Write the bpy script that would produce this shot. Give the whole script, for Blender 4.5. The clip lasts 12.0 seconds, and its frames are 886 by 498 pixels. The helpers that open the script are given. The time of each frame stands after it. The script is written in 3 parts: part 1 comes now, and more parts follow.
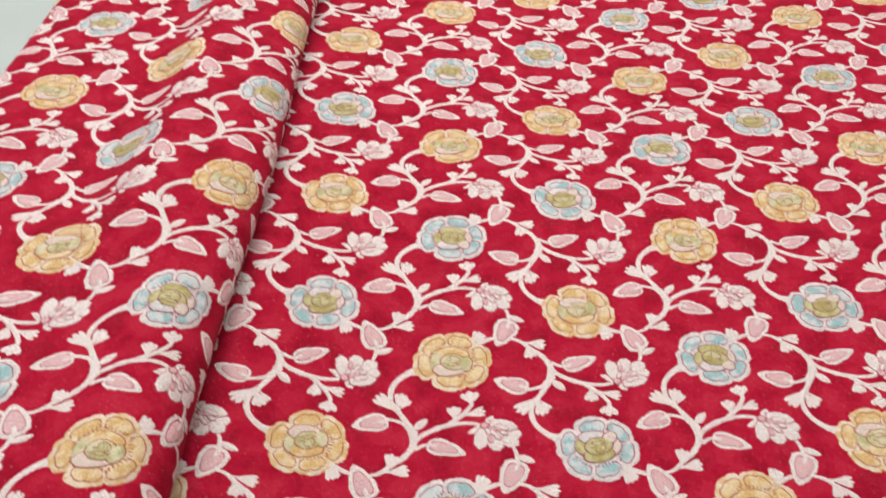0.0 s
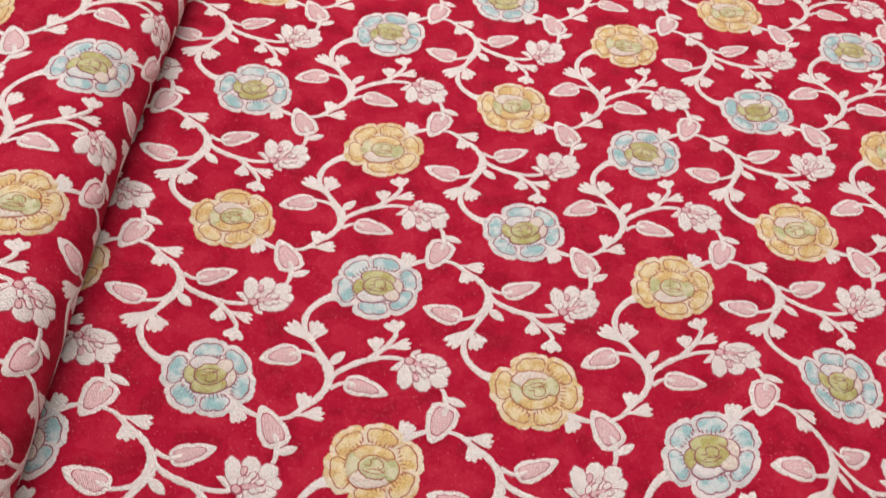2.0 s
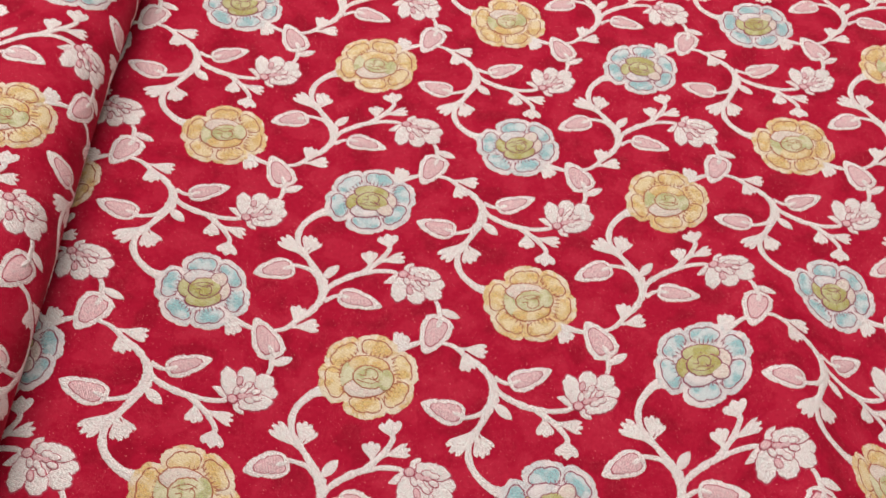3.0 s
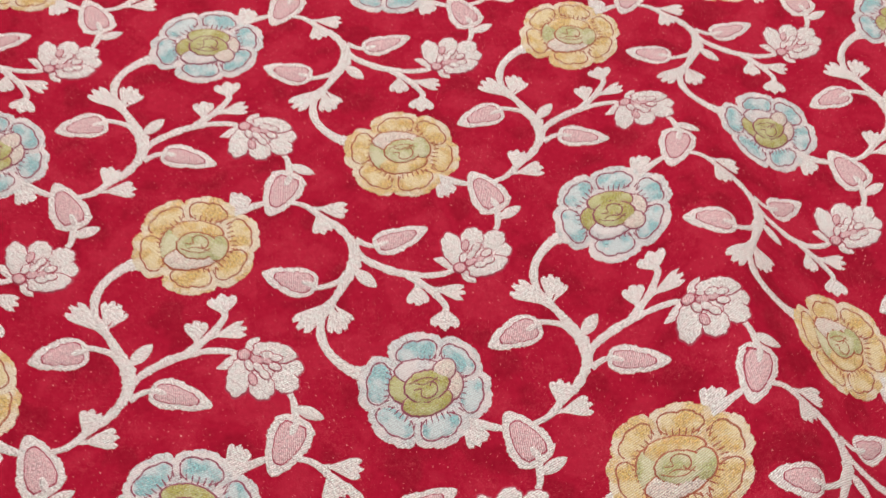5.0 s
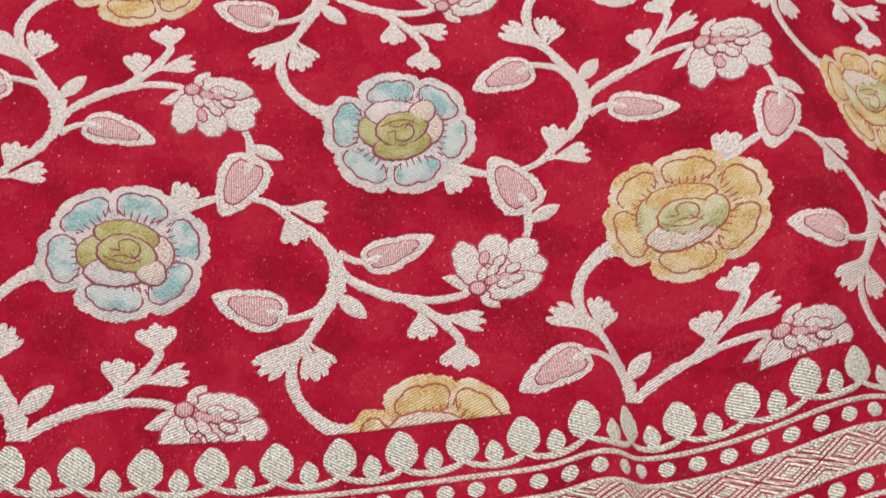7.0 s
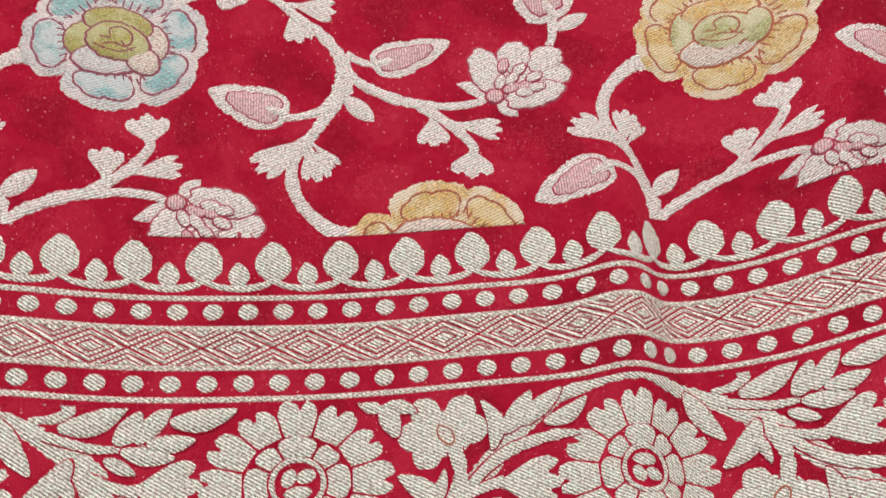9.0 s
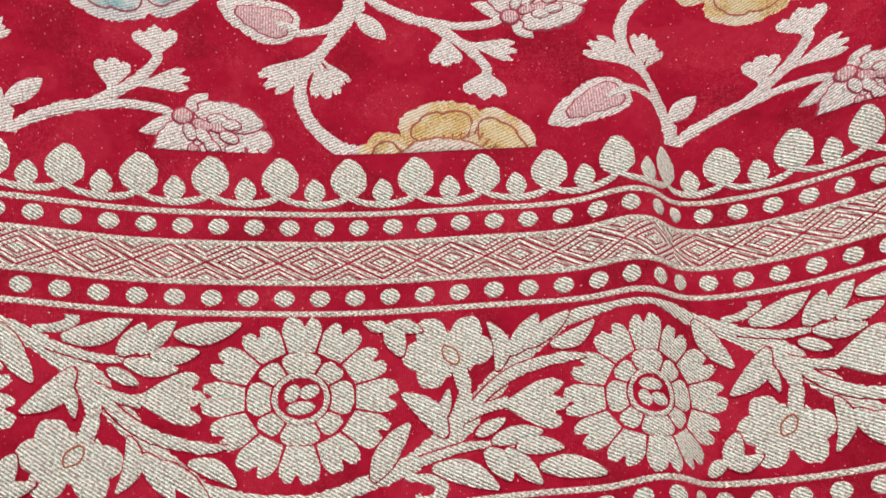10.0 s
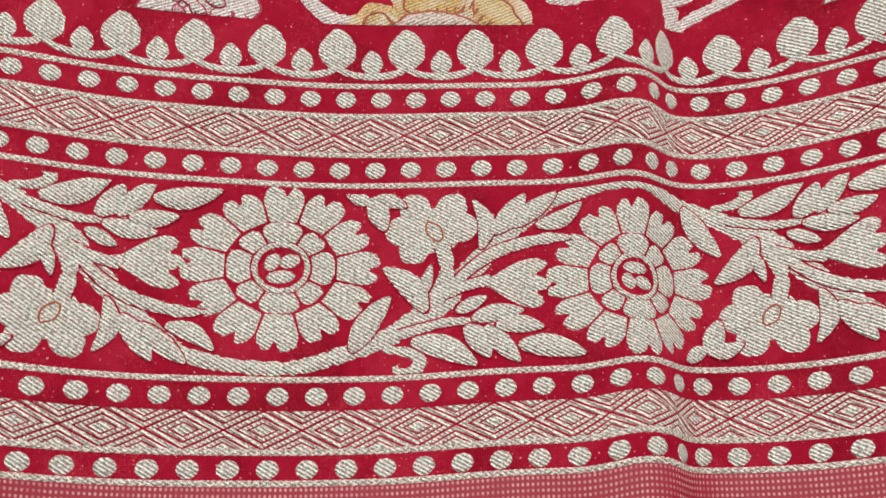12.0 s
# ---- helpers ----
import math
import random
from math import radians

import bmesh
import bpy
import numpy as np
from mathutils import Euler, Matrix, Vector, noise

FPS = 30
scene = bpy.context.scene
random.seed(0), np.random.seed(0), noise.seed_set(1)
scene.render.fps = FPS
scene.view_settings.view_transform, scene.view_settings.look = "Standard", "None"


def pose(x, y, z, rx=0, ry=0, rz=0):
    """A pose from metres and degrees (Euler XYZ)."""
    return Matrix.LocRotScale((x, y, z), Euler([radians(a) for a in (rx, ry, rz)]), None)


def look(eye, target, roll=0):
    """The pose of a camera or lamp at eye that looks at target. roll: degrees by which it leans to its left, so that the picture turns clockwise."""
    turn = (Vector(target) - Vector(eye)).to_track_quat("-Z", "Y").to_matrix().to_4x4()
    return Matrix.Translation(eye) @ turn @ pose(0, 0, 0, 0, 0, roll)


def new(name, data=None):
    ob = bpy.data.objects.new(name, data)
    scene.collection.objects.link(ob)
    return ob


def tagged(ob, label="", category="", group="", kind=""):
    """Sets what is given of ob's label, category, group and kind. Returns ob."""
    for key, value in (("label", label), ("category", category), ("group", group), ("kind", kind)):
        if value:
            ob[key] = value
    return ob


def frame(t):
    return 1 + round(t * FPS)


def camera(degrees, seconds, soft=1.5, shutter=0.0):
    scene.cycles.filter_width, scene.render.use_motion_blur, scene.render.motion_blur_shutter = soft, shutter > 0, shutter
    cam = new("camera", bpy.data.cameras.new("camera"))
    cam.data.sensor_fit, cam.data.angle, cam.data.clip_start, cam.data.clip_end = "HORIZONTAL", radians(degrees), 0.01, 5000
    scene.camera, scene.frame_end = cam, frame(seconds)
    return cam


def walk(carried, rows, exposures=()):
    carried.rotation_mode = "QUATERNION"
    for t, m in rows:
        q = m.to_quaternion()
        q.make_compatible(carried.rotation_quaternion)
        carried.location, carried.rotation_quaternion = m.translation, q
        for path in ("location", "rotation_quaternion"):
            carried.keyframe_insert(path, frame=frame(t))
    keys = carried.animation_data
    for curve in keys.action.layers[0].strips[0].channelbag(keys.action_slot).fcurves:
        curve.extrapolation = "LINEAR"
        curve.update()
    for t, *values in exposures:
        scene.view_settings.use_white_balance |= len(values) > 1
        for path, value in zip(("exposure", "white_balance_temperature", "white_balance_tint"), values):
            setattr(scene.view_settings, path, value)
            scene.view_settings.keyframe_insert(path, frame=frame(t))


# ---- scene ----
cam = camera(54.15, 12.0, shutter=0.4)
PATH = [
    (0, (0.02428, 0.02472, 0.37278), (0.02670, 0.16743, 0.23268), -0.65),
    (0.5, (0.03004, 0.01198, 0.36069), (0.03768, 0.14894, 0.21514), 1.93),
    (1, (0.03287, -0.00273, 0.35084), (0.04274, 0.13003, 0.20159), 3.27),
    (1.5, (0.03344, -0.00673, 0.34207), (0.04483, 0.12180, 0.18926), 4.06),
    (2, (0.03586, -0.01039, 0.33645), (0.04859, 0.11166, 0.17852), 4.86),
    (2.5, (0.03635, -0.01516, 0.33347), (0.04880, 0.10022, 0.17057), 4.81),
    (3, (0.03855, -0.01942, 0.32821), (0.05140, 0.09146, 0.16226), 5.03),
    (3.5, (0.04832, -0.02119, 0.31324), (0.06409, 0.08605, 0.14516), 5.78),
    (3.7, (0.05617, -0.02060, 0.30402), (0.07362, 0.08553, 0.13540), 6.13),
    (5.3, (0.08282, -0.02401, 0.23081), (0.10487, 0.07953, 0.06113), 6.71),
    (5.5, (0.08370, -0.03078, 0.22075), (0.10681, 0.07114, 0.05023), 7.61),
    (6, (0.08401, -0.03785, 0.21282), (0.10601, 0.05906, 0.03925), 8.35),
    (6.5, (0.08627, -0.04386, 0.20196), (0.10873, 0.04578, 0.02459), 9.18),
    (7, (0.08551, -0.04756, 0.19568), (0.10684, 0.03683, 0.01561), 9.21),
    (7.5, (0.08220, -0.05275, 0.18899), (0.10067, 0.02585, 0.00601), 9.08),
    (7.7, (0.08104, -0.05426, 0.18791), (0.09856, 0.02215, 0.00391), 9.13),
    (9.3, (0.08666, -0.07173, 0.16753), (0.10364, -0.00270, -0.01941), 11.35),
    (9.5, (0.08662, -0.07324, 0.16628), (0.10322, -0.00572, -0.02124), 11.76),
    (10, (0.08676, -0.07529, 0.16583), (0.10111, -0.01369, -0.02390), 11.63),
    (10.5, (0.08917, -0.07859, 0.16310), (0.10390, -0.01978, -0.02749), 12.70),
    (11, (0.09014, -0.07935, 0.16221), (0.10528, -0.02364, -0.02928), 14.50),
    (11.5, (0.08853, -0.08285, 0.16062), (0.10352, -0.03231, -0.03231), 16.58),
    (12, (0.08992, -0.08508, 0.16021), (0.10422, -0.03855, -0.03378), 17.83),
]
walk(cam, [(t, look(e, a, r)) for t, e, a, r in PATH], exposures=((0.0, -0.05), (3.5, -0.04), (6.5, -0.10), (9.5, -0.06), (12.0, -0.14)))
WINDOW_WATTS, CEILING_WATTS = 8.5, 49.0

# ---- world, lamps ----
world = bpy.data.worlds.new("world")
world.use_nodes = True
scene.world = world
sky = world.node_tree.nodes.new("ShaderNodeTexSky")
sky.sky_type, sky.sun_disc, sky.sun_elevation, sky.sun_rotation = "NISHITA", False, radians(40), radians(200)
world.node_tree.links.new(sky.outputs[0], world.node_tree.nodes["Background"].inputs[0])
world.node_tree.nodes["Background"].inputs[1].default_value = 0.08


def area_lamp(name, eye, target, sx, sy, watts, colour):
    data = bpy.data.lights.new(name, "AREA")
    data.shape, data.size, data.size_y, data.energy, data.color = "RECTANGLE", sx, sy, watts, colour
    ob = new(name, data)
    ob.matrix_world = look(eye, target)
    return ob


area_lamp("window_daylight", (-1.92, 0.9, 0.85), (0, 0.3, 0.0), 1.3, 1.1, WINDOW_WATTS, (0.94, 0.97, 1.0))
area_lamp("ceiling_lamp_glow", (0.15, 0.75, 1.72), (0.15, 0.75, 0), 1.2, 1.2, CEILING_WATTS, (1.0, 0.96, 0.92))


# ---- materials ----
def material(name):
    m = bpy.data.materials.new(name)
    m.use_nodes = True
    return m, m.node_tree.nodes, m.node_tree.links, m.node_tree.nodes["Principled BSDF"]


def ramp(nodes, links, source, stops):
    r = nodes.new("ShaderNodeValToRGB")
    while len(r.color_ramp.elements) < len(stops):
        r.color_ramp.elements.new(0.5)
    for e, (p, c) in zip(r.color_ramp.elements, stops):
        e.position, e.color = p, (*c, 1)
    links.new(source, r.inputs[0])
    return r.outputs[0]


def noise_tex(nodes, links, coord, scale, detail=3.0, rough=0.55, stretch=None):
    n = nodes.new("ShaderNodeTexNoise")
    n.inputs["Scale"].default_value, n.inputs["Detail"].default_value, n.inputs["Roughness"].default_value = scale, detail, rough
    if stretch:
        mp = nodes.new("ShaderNodeMapping")
        mp.inputs["Scale"].default_value = stretch
        links.new(coord, mp.inputs[0])
        coord = mp.outputs[0]
    links.new(coord, n.inputs["Vector"])
    return n.outputs["Fac"]


def maths(nodes, links, op, a, b=None, clamp=False):
    n = nodes.new("ShaderNodeMath")
    n.operation, n.use_clamp = op, clamp
    for k, v in enumerate((a, b)):
        if v is None:
            continue
        if isinstance(v, (int, float)):
            n.inputs[k].default_value = v
        else:
            links.new(v, n.inputs[k])
    return n.outputs[0]


def mix(nodes, links, fac, a, b, blend="MIX"):
    n = nodes.new("ShaderNodeMix")
    n.data_type, n.blend_type = "RGBA", blend
    for k, v in ((0, fac), (6, a), (7, b)):
        if isinstance(v, (int, float)):
            n.inputs[k].default_value = v
        elif isinstance(v, tuple):
            n.inputs[k].default_value = (*v, 1)
        else:
            links.new(v, n.inputs[k])
    return n.outputs[2]


def wave(nodes, links, coord, direction, period, wobble=0.0):
    """A sine ridge across the cloth, 0 to 1."""
    d = nodes.new("ShaderNodeVectorMath")
    d.operation = "DOT_PRODUCT"
    a = radians(direction)
    k = 2 * math.pi / period
    d.inputs[1].default_value = (math.cos(a) * k, math.sin(a) * k, 0)
    links.new(coord, d.inputs[0])
    out = d.outputs["Value"]
    if wobble:
        out = maths(nodes, links, "ADD", out, maths(nodes, links, "MULTIPLY", noise_tex(nodes, links, coord, 600, 2), wobble))
    s = maths(nodes, links, "SINE", out)
    return maths(nodes, links, "ADD", maths(nodes, links, "MULTIPLY", s, 0.5), 0.5)


def bump(nodes, links, bsdf, height, strength, distance):
    b = nodes.new("ShaderNodeBump")
    b.inputs["Strength"].default_value, b.inputs["Distance"].default_value = strength, distance
    links.new(height, b.inputs["Height"])
    links.new(b.outputs[0], bsdf.inputs["Normal"])


def uv_of(nodes):
    n = nodes.new("ShaderNodeUVMap")
    n.uv_map = "cloth"
    return n.outputs[0]


def zari(name, thread, gap, twill=0.00066, angle=113.0, metal=0.35, rough=0.42, tint=None, depth=0.55, glint_amount=0.6):
    """Woven metallic thread: slanting floats with the ground showing between them."""
    m, nodes, links, bsdf = material(name)
    uv = uv_of(nodes)
    ridge = wave(nodes, links, uv, angle, twill, 1.6)
    dash = wave(nodes, links, uv, angle - 62, twill * 1.9, 2.5)
    grain = noise_tex(nodes, links, uv, 3000, 2)
    relief = maths(nodes, links, "ADD", maths(nodes, links, "MULTIPLY", ridge, 0.85), maths(nodes, links, "MULTIPLY", dash, 0.15))
    relief = maths(nodes, links, "ADD", relief, maths(nodes, links, "MULTIPLY", maths(nodes, links, "SUBTRACT", grain, 0.5), 1.6))
    shade = noise_tex(nodes, links, uv, 55, 3)
    lit = mix(nodes, links, shade, tuple(c * 0.86 for c in thread), tuple(min(1, c * 1.1) for c in thread))
    hue = noise_tex(nodes, links, uv, 520, 2)
    lit = mix(nodes, links, 0.5, lit, ramp(nodes, links, hue, [(0.35, tuple(c * k for c, k in zip(thread, (1.10, 0.92, 0.92)))), (0.65, tuple(c * k for c, k in zip(thread, (0.92, 1.06, 1.0))))]))
    # grey variation of the thread, its brightest flecks standing in for glints
    fleck = noise_tex(nodes, links, uv, 1700, 2, 0.6)
    lit = mix(nodes, links, 1.0, lit, ramp(nodes, links, fleck, [(0.38, (0.48, 0.44, 0.43)), (0.47, (0.94, 0.93, 0.93)), (0.56, (1.10, 1.10, 1.09)), (0.66, (1.2, 1.2, 1.2))]), "MULTIPLY")
    if tint:
        patch = ramp(nodes, links, noise_tex(nodes, links, uv, 150, 3), [(0.44, (0, 0, 0)), (0.56, (1, 1, 1))])
        lit = mix(nodes, links, patch, lit, tint)
    # sparkle painted into the base colour: near-white specks where metal thread would glint
    painted_glint = ramp(nodes, links, noise_tex(nodes, links, uv, 2300, 1, 0.5), [(0.55, (0, 0, 0)), (0.66, (1, 1, 1))])
    lit = mix(nodes, links, maths(nodes, links, "MULTIPLY", painted_glint, glint_amount), lit, (0.93, 0.93, 0.91))
    cover = ramp(nodes, links, relief, [(0.10, (0, 0, 0)), (0.50, (1, 1, 1))])
    cover = maths(nodes, links, "ADD", maths(nodes, links, "MULTIPLY", cover, depth), 1 - depth)
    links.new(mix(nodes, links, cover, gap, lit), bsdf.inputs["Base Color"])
    bsdf.inputs["Metallic"].default_value = metal
    glint = ramp(nodes, links, noise_tex(nodes, links, uv, 3300, 1), [(0.3, (rough + 0.2,) * 3), (0.66, (rough - 0.2,) * 3)])
    links.new(glint, bsdf.inputs["Roughness"])
    bump(nodes, links, bsdf, relief, 0.9, 0.0003)
    return m


def silk(name, colour, dark, light):
    """Sheer red georgette: fine weave, the faint shapes of what lies beneath, loose bright fibres."""
    m, nodes, links, bsdf = material(name)
    uv = uv_of(nodes)
    under = noise_tex(nodes, links, uv, 58, 2, 0.5)
    base = ramp(nodes, links, under, [(0.38, dark), (0.46, colour), (0.53, colour), (0.58, light)])
    fine = noise_tex(nodes, links, uv, 500, 4)
    base = mix(nodes, links, 0.3, base, mix(nodes, links, ramp(nodes, links, fine, [(0.35, (0, 0, 0)), (0.65, (1, 1, 1))]), dark, light))
    # fine curled fibres, thicker in some places, and single bright specks
    where = ramp(nodes, links, noise_tex(nodes, links, uv, 75, 2), [(0.42, (0.1,) * 3), (0.62, (1, 1, 1))])
    for scale, width in ((420, 60.0), (900, 34.0)):
        curl = maths(nodes, links, "ABSOLUTE", maths(nodes, links, "SUBTRACT", noise_tex(nodes, links, uv, scale, 2, 0.5), 0.5))
        f = maths(nodes, links, "SUBTRACT", 1.0, maths(nodes, links, "MULTIPLY", curl, width), True)
        base = mix(nodes, links, maths(nodes, links, "MULTIPLY", maths(nodes, links, "MULTIPLY", f, where), 0.13), base, (0.70, 0.13, 0.16))
    s = ramp(nodes, links, noise_tex(nodes, links, uv, 1400, 1), [(0.71, (0, 0, 0)), (0.77, (1, 1, 1))])
    base = mix(nodes, links, maths(nodes, links, "MULTIPLY", s, 0.6), base, (0.9, 0.45, 0.42))
    links.new(base, bsdf.inputs["Base Color"])
    bsdf.inputs["Roughness"].default_value = 0.75
    bsdf.inputs["Specular IOR Level"].default_value = 0.05
    warp = wave(nodes, links, uv, 0, 0.00042, 1.5)
    weft = wave(nodes, links, uv, 90, 0.00042, 1.5)
    weave = maths(nodes, links, "ADD", maths(nodes, links, "MULTIPLY", maths(nodes, links, "ADD", warp, weft), 0.3), maths(nodes, links, "MULTIPLY", noise_tex(nodes, links, uv, 700, 3), 0.8))
    bump(nodes, links, bsdf, weave, 0.5, 0.00018)
    return m


RED = silk("red_silk", (0.283, 0.0032, 0.021), (0.205, 0.0015, 0.013), (0.330, 0.010, 0.031))
SILVER_BODY = zari("pale_thread", (0.86, 0.86, 0.85), (0.42, 0.20, 0.21), metal=0.22, depth=0.8, glint_amount=0.9)
BORDER = zari("border_thread", (0.87, 0.905, 0.845), (0.29, 0.19, 0.165), twill=0.00064, angle=60.0, metal=0.3, depth=0.92, glint_amount=0.9)
PINK = zari("pink_thread", (0.74, 0.53, 0.55), (0.46, 0.13, 0.17), twill=0.0006, angle=0, metal=0.12, depth=0.8, glint_amount=0.35)
BLUE = zari("blue_thread", (0.24, 0.56, 0.60), (0.34, 0.24, 0.28), metal=0.15, tint=(0.62, 0.71, 0.71), depth=0.75, glint_amount=0.55)
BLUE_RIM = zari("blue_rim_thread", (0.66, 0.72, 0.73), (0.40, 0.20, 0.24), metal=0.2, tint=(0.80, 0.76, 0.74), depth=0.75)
GOLD = zari("gold_thread", (0.70, 0.49, 0.16), (0.42, 0.18, 0.08), metal=0.15, tint=(0.78, 0.67, 0.40), depth=0.75, glint_amount=0.45)
GOLD_RIM = zari("gold_rim_thread", (0.73, 0.54, 0.22), (0.44, 0.20, 0.11), metal=0.2, tint=(0.80, 0.73, 0.58), depth=0.75, glint_amount=0.5)
OLIVE = zari("olive_thread", (0.40, 0.39, 0.09), (0.36, 0.20, 0.08), metal=0.12, tint=(0.52, 0.54, 0.26), depth=0.7, glint_amount=0.4)
GREEN = zari("green_thread", (0.44, 0.48, 0.21), (0.42, 0.26, 0.13), metal=0.12, tint=(0.64, 0.63, 0.42), depth=0.7, glint_amount=0.45)
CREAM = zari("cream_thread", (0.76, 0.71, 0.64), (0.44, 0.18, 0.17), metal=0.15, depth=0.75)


def plain(name, colour, rough=0.6, spots=0.12, scale=40.0, coord="Object", relief=0.1):
    m, nodes, links, bsdf = material(name)
    c = nodes.new("ShaderNodeTexCoord").outputs[coord]
    n = noise_tex(nodes, links, c, scale, 4)
    links.new(mix(nodes, links, n, tuple(v * (1 - spots) for v in colour), tuple(min(1, v * (1 + spots)) for v in colour)), bsdf.inputs["Base Color"])
    bsdf.inputs["Roughness"].default_value = rough
    bump(nodes, links, bsdf, noise_tex(nodes, links, c, scale * 12, 3), relief, 0.001)
    return m


STITCH_DARK = plain("maroon_stitch", (0.22, 0.045, 0.075), 0.7, 0.3, 400)
STITCH_BROWN = plain("brown_stitch", (0.30, 0.075, 0.035), 0.7, 0.3, 400)
RED_LINE = RED
STITCH_PINK = plain("red_stitch", (0.30, 0.025, 0.055), 0.7, 0.3, 400)
SHEET = plain("white_sheet", (0.36, 0.41, 0.40), 0.8, 0.10, 9)
WALL = plain("wall_paint", (0.78, 0.77, 0.74), 0.8, 0.04, 3)
FLOOR = plain("floor_tile", (0.45, 0.42, 0.38), 0.4, 0.1, 5)


def selvedge_material():
    m, nodes, links, bsdf = material("selvedge_weave")
    uv = uv_of(nodes)
    rows_ = wave(nodes, links, uv, 90, 0.0011, 0.6)
    picks = wave(nodes, links, uv, 0, 0.0009, 0.6)
    f = maths(nodes, links, "MULTIPLY", rows_, picks)
    f = ramp(nodes, links, f, [(0.3, (0, 0, 0)), (0.6, (1, 1, 1))])
    f = maths(nodes, links, "MULTIPLY", f, ramp(nodes, links, noise_tex(nodes, links, uv, 300, 2), [(0.3, (0.3,) * 3), (0.6, (1,) * 3)]))
    links.new(mix(nodes, links, f, (0.27, 0.006, 0.024), (0.58, 0.27, 0.28)), bsdf.inputs["Base Color"])
    bsdf.inputs["Roughness"].default_value = 0.6
    bump(nodes, links, bsdf, f, 0.6, 0.0002)
    return m


SELVEDGE = selvedge_material()

# ---- the cloth's two layers, in decimetres of cloth (u across, v along) ----
DM = 0.1
P, Q = 1.415, 0.892          # repeat of the flower lattice
PITCH = 0.1394               # repeat of the border's small ornaments
HALF = 0.690                 # half repeat of the border's scroll


def S(a, b, x):
    t = np.clip((x - a) / (b - a), 0, 1)
    return t * t * (3 - 2 * t)


def G(x, m, s):
    return np.exp(-((x - m) / s) ** 2)


SAGS = [  # small pulls of the weave: place, drift across and along
    (-0.2, 0.7, 0.019, -0.008), (-0.2, 1.9, -0.021, -0.004), (-0.2, 3.2, -0.011, 0), (-0.2, 4.6, -0.007, 0.014), (-0.2, 6.2, 0.014, 0.027),
    (1.0, 0.7, -0.011, -0.021), (1.0, 4.6, 0, 0.071), (1.0, 6.2, -0.031, -0.016), (2.3, 3.2, -0.03, -0.005), (2.3, 6.2, -0.021, -0.026),
]


def drawn(u, v):
    """How far the weave is pulled out of square, away from the border."""
    dx = 0.036 * np.maximum(v - 1.8, 0) * S(-0.9, 0.6, u) * (0.80 + 0.12 * u) + (0.018 * G(u, 2.08, 0.2) - 0.100 * S(2.22, 2.62, u)) * (1 - S(1.0, 2.5, v))
    dy = 0.085 * (1 - S(-0.5, 0.25, u)) ** 1.5 * S(0.3, 0.9, v) + 0.07 * np.maximum(v - 2.9, 0) * (1 - S(-0.4, 1.7, u))
    dy = dy + 0.090 * G(u, 2.10, 0.28) * (1 - S(1.5, 2.6, v)) * (0.55 + 0.45 * S(-0.9, -0.1, v))
    seam = 1 - S(-0.95, -0.5, u)
    dx, dy = dx - 0.055 * seam, dy + 0.06 * seam * S(0.6, 1.6, v)
    for u0, v0, du, dv in SAGS:
        k = G(u, u0, 0.8) * G(v, v0, 0.8)
        dx, dy = dx + du * k * S(-0.05, 0.3, v), dy + dv * k * S(-0.05, 0.3, v)
    dy = dy - 0.022 * G(u, 2.0, 0.25) * S(-0.05, 0.2, v) * (1 - S(0.6, 1.0, v)) + 0.022 * G(u, 1.73, 0.4) * G(v, 1.5, 0.4)
    dy = dy + 0.012 * S(0.9, 1.25, u) * (1 - S(-0.7, -0.3, v))
    return dx, dy


def lower(u, v):
    """The spread layer: nearly flat, with soft waves and one pinched crease that crosses the border."""
    near = 1 - S(0.1, 1.0, v)
    pinch = (1 - S(-0.05, 0.40, v)) * (1 - 0.55 * G(v, -0.5, 0.2))
    dx, dy = drawn(u, v)
    x = u + dx - 0.045 * pinch * S(1.41, 1.55, u)
    y = v + dy + near * (0.034 * G(u, 0.02, 0.28) + 0.012 * S(0.7, 1.2, u) ) + 0.022 * pinch * G(u, 1.39, 0.085)
    z = 0.008 * np.sin(2.1 * u + 0.7 * v) + 0.006 * np.sin(3.3 * v - 1.1 * u + 1.0)
    z = z + near * (0.040 * G(u, 0.10, 0.24) - 0.036 * G(u, 0.86, 0.30) * (0.35 + 0.65 * G(v, -0.38, 0.35)))
    z = z + 0.036 * pinch * (S(1.15, 1.39, u) - S(1.39, 1.57, u)) + near * (0.052 * G(u, 1.90, 0.19) - 0.012 * G(u, 1.58, 0.08))
    z = z + 0.03 * G(u, 2.08, 0.16) * (1 - S(1.2, 2.2, v))
    ridge = S(-0.2, 0.2, v) * (1 - S(1.1, 2.0, v))
    z = z + ridge * (0.052 * G(u, 1.96, 0.17) - 0.035 * G(u, 2.42, 0.22) - 0.014 * G(u, 1.66, 0.12)) + 0.02 * S(-0.2, 0.0, v) * (1 - S(0.0, 0.3, v)) * G(u, 1.88, 0.2)
    z = z - 0.030 * G(u, 1.02, 0.34) * G(v, 0.6, 0.45) + 0.026 * (1 - S(0.2, 0.5, u)) * (0.5 * G(v, 0.95, 0.3) + G(v, -0.75, 0.2))
    x = x - 0.026 * G(v, -0.5, 0.2) * S(1.25, 1.5, u)
    return np.stack([x, y, z], -1)


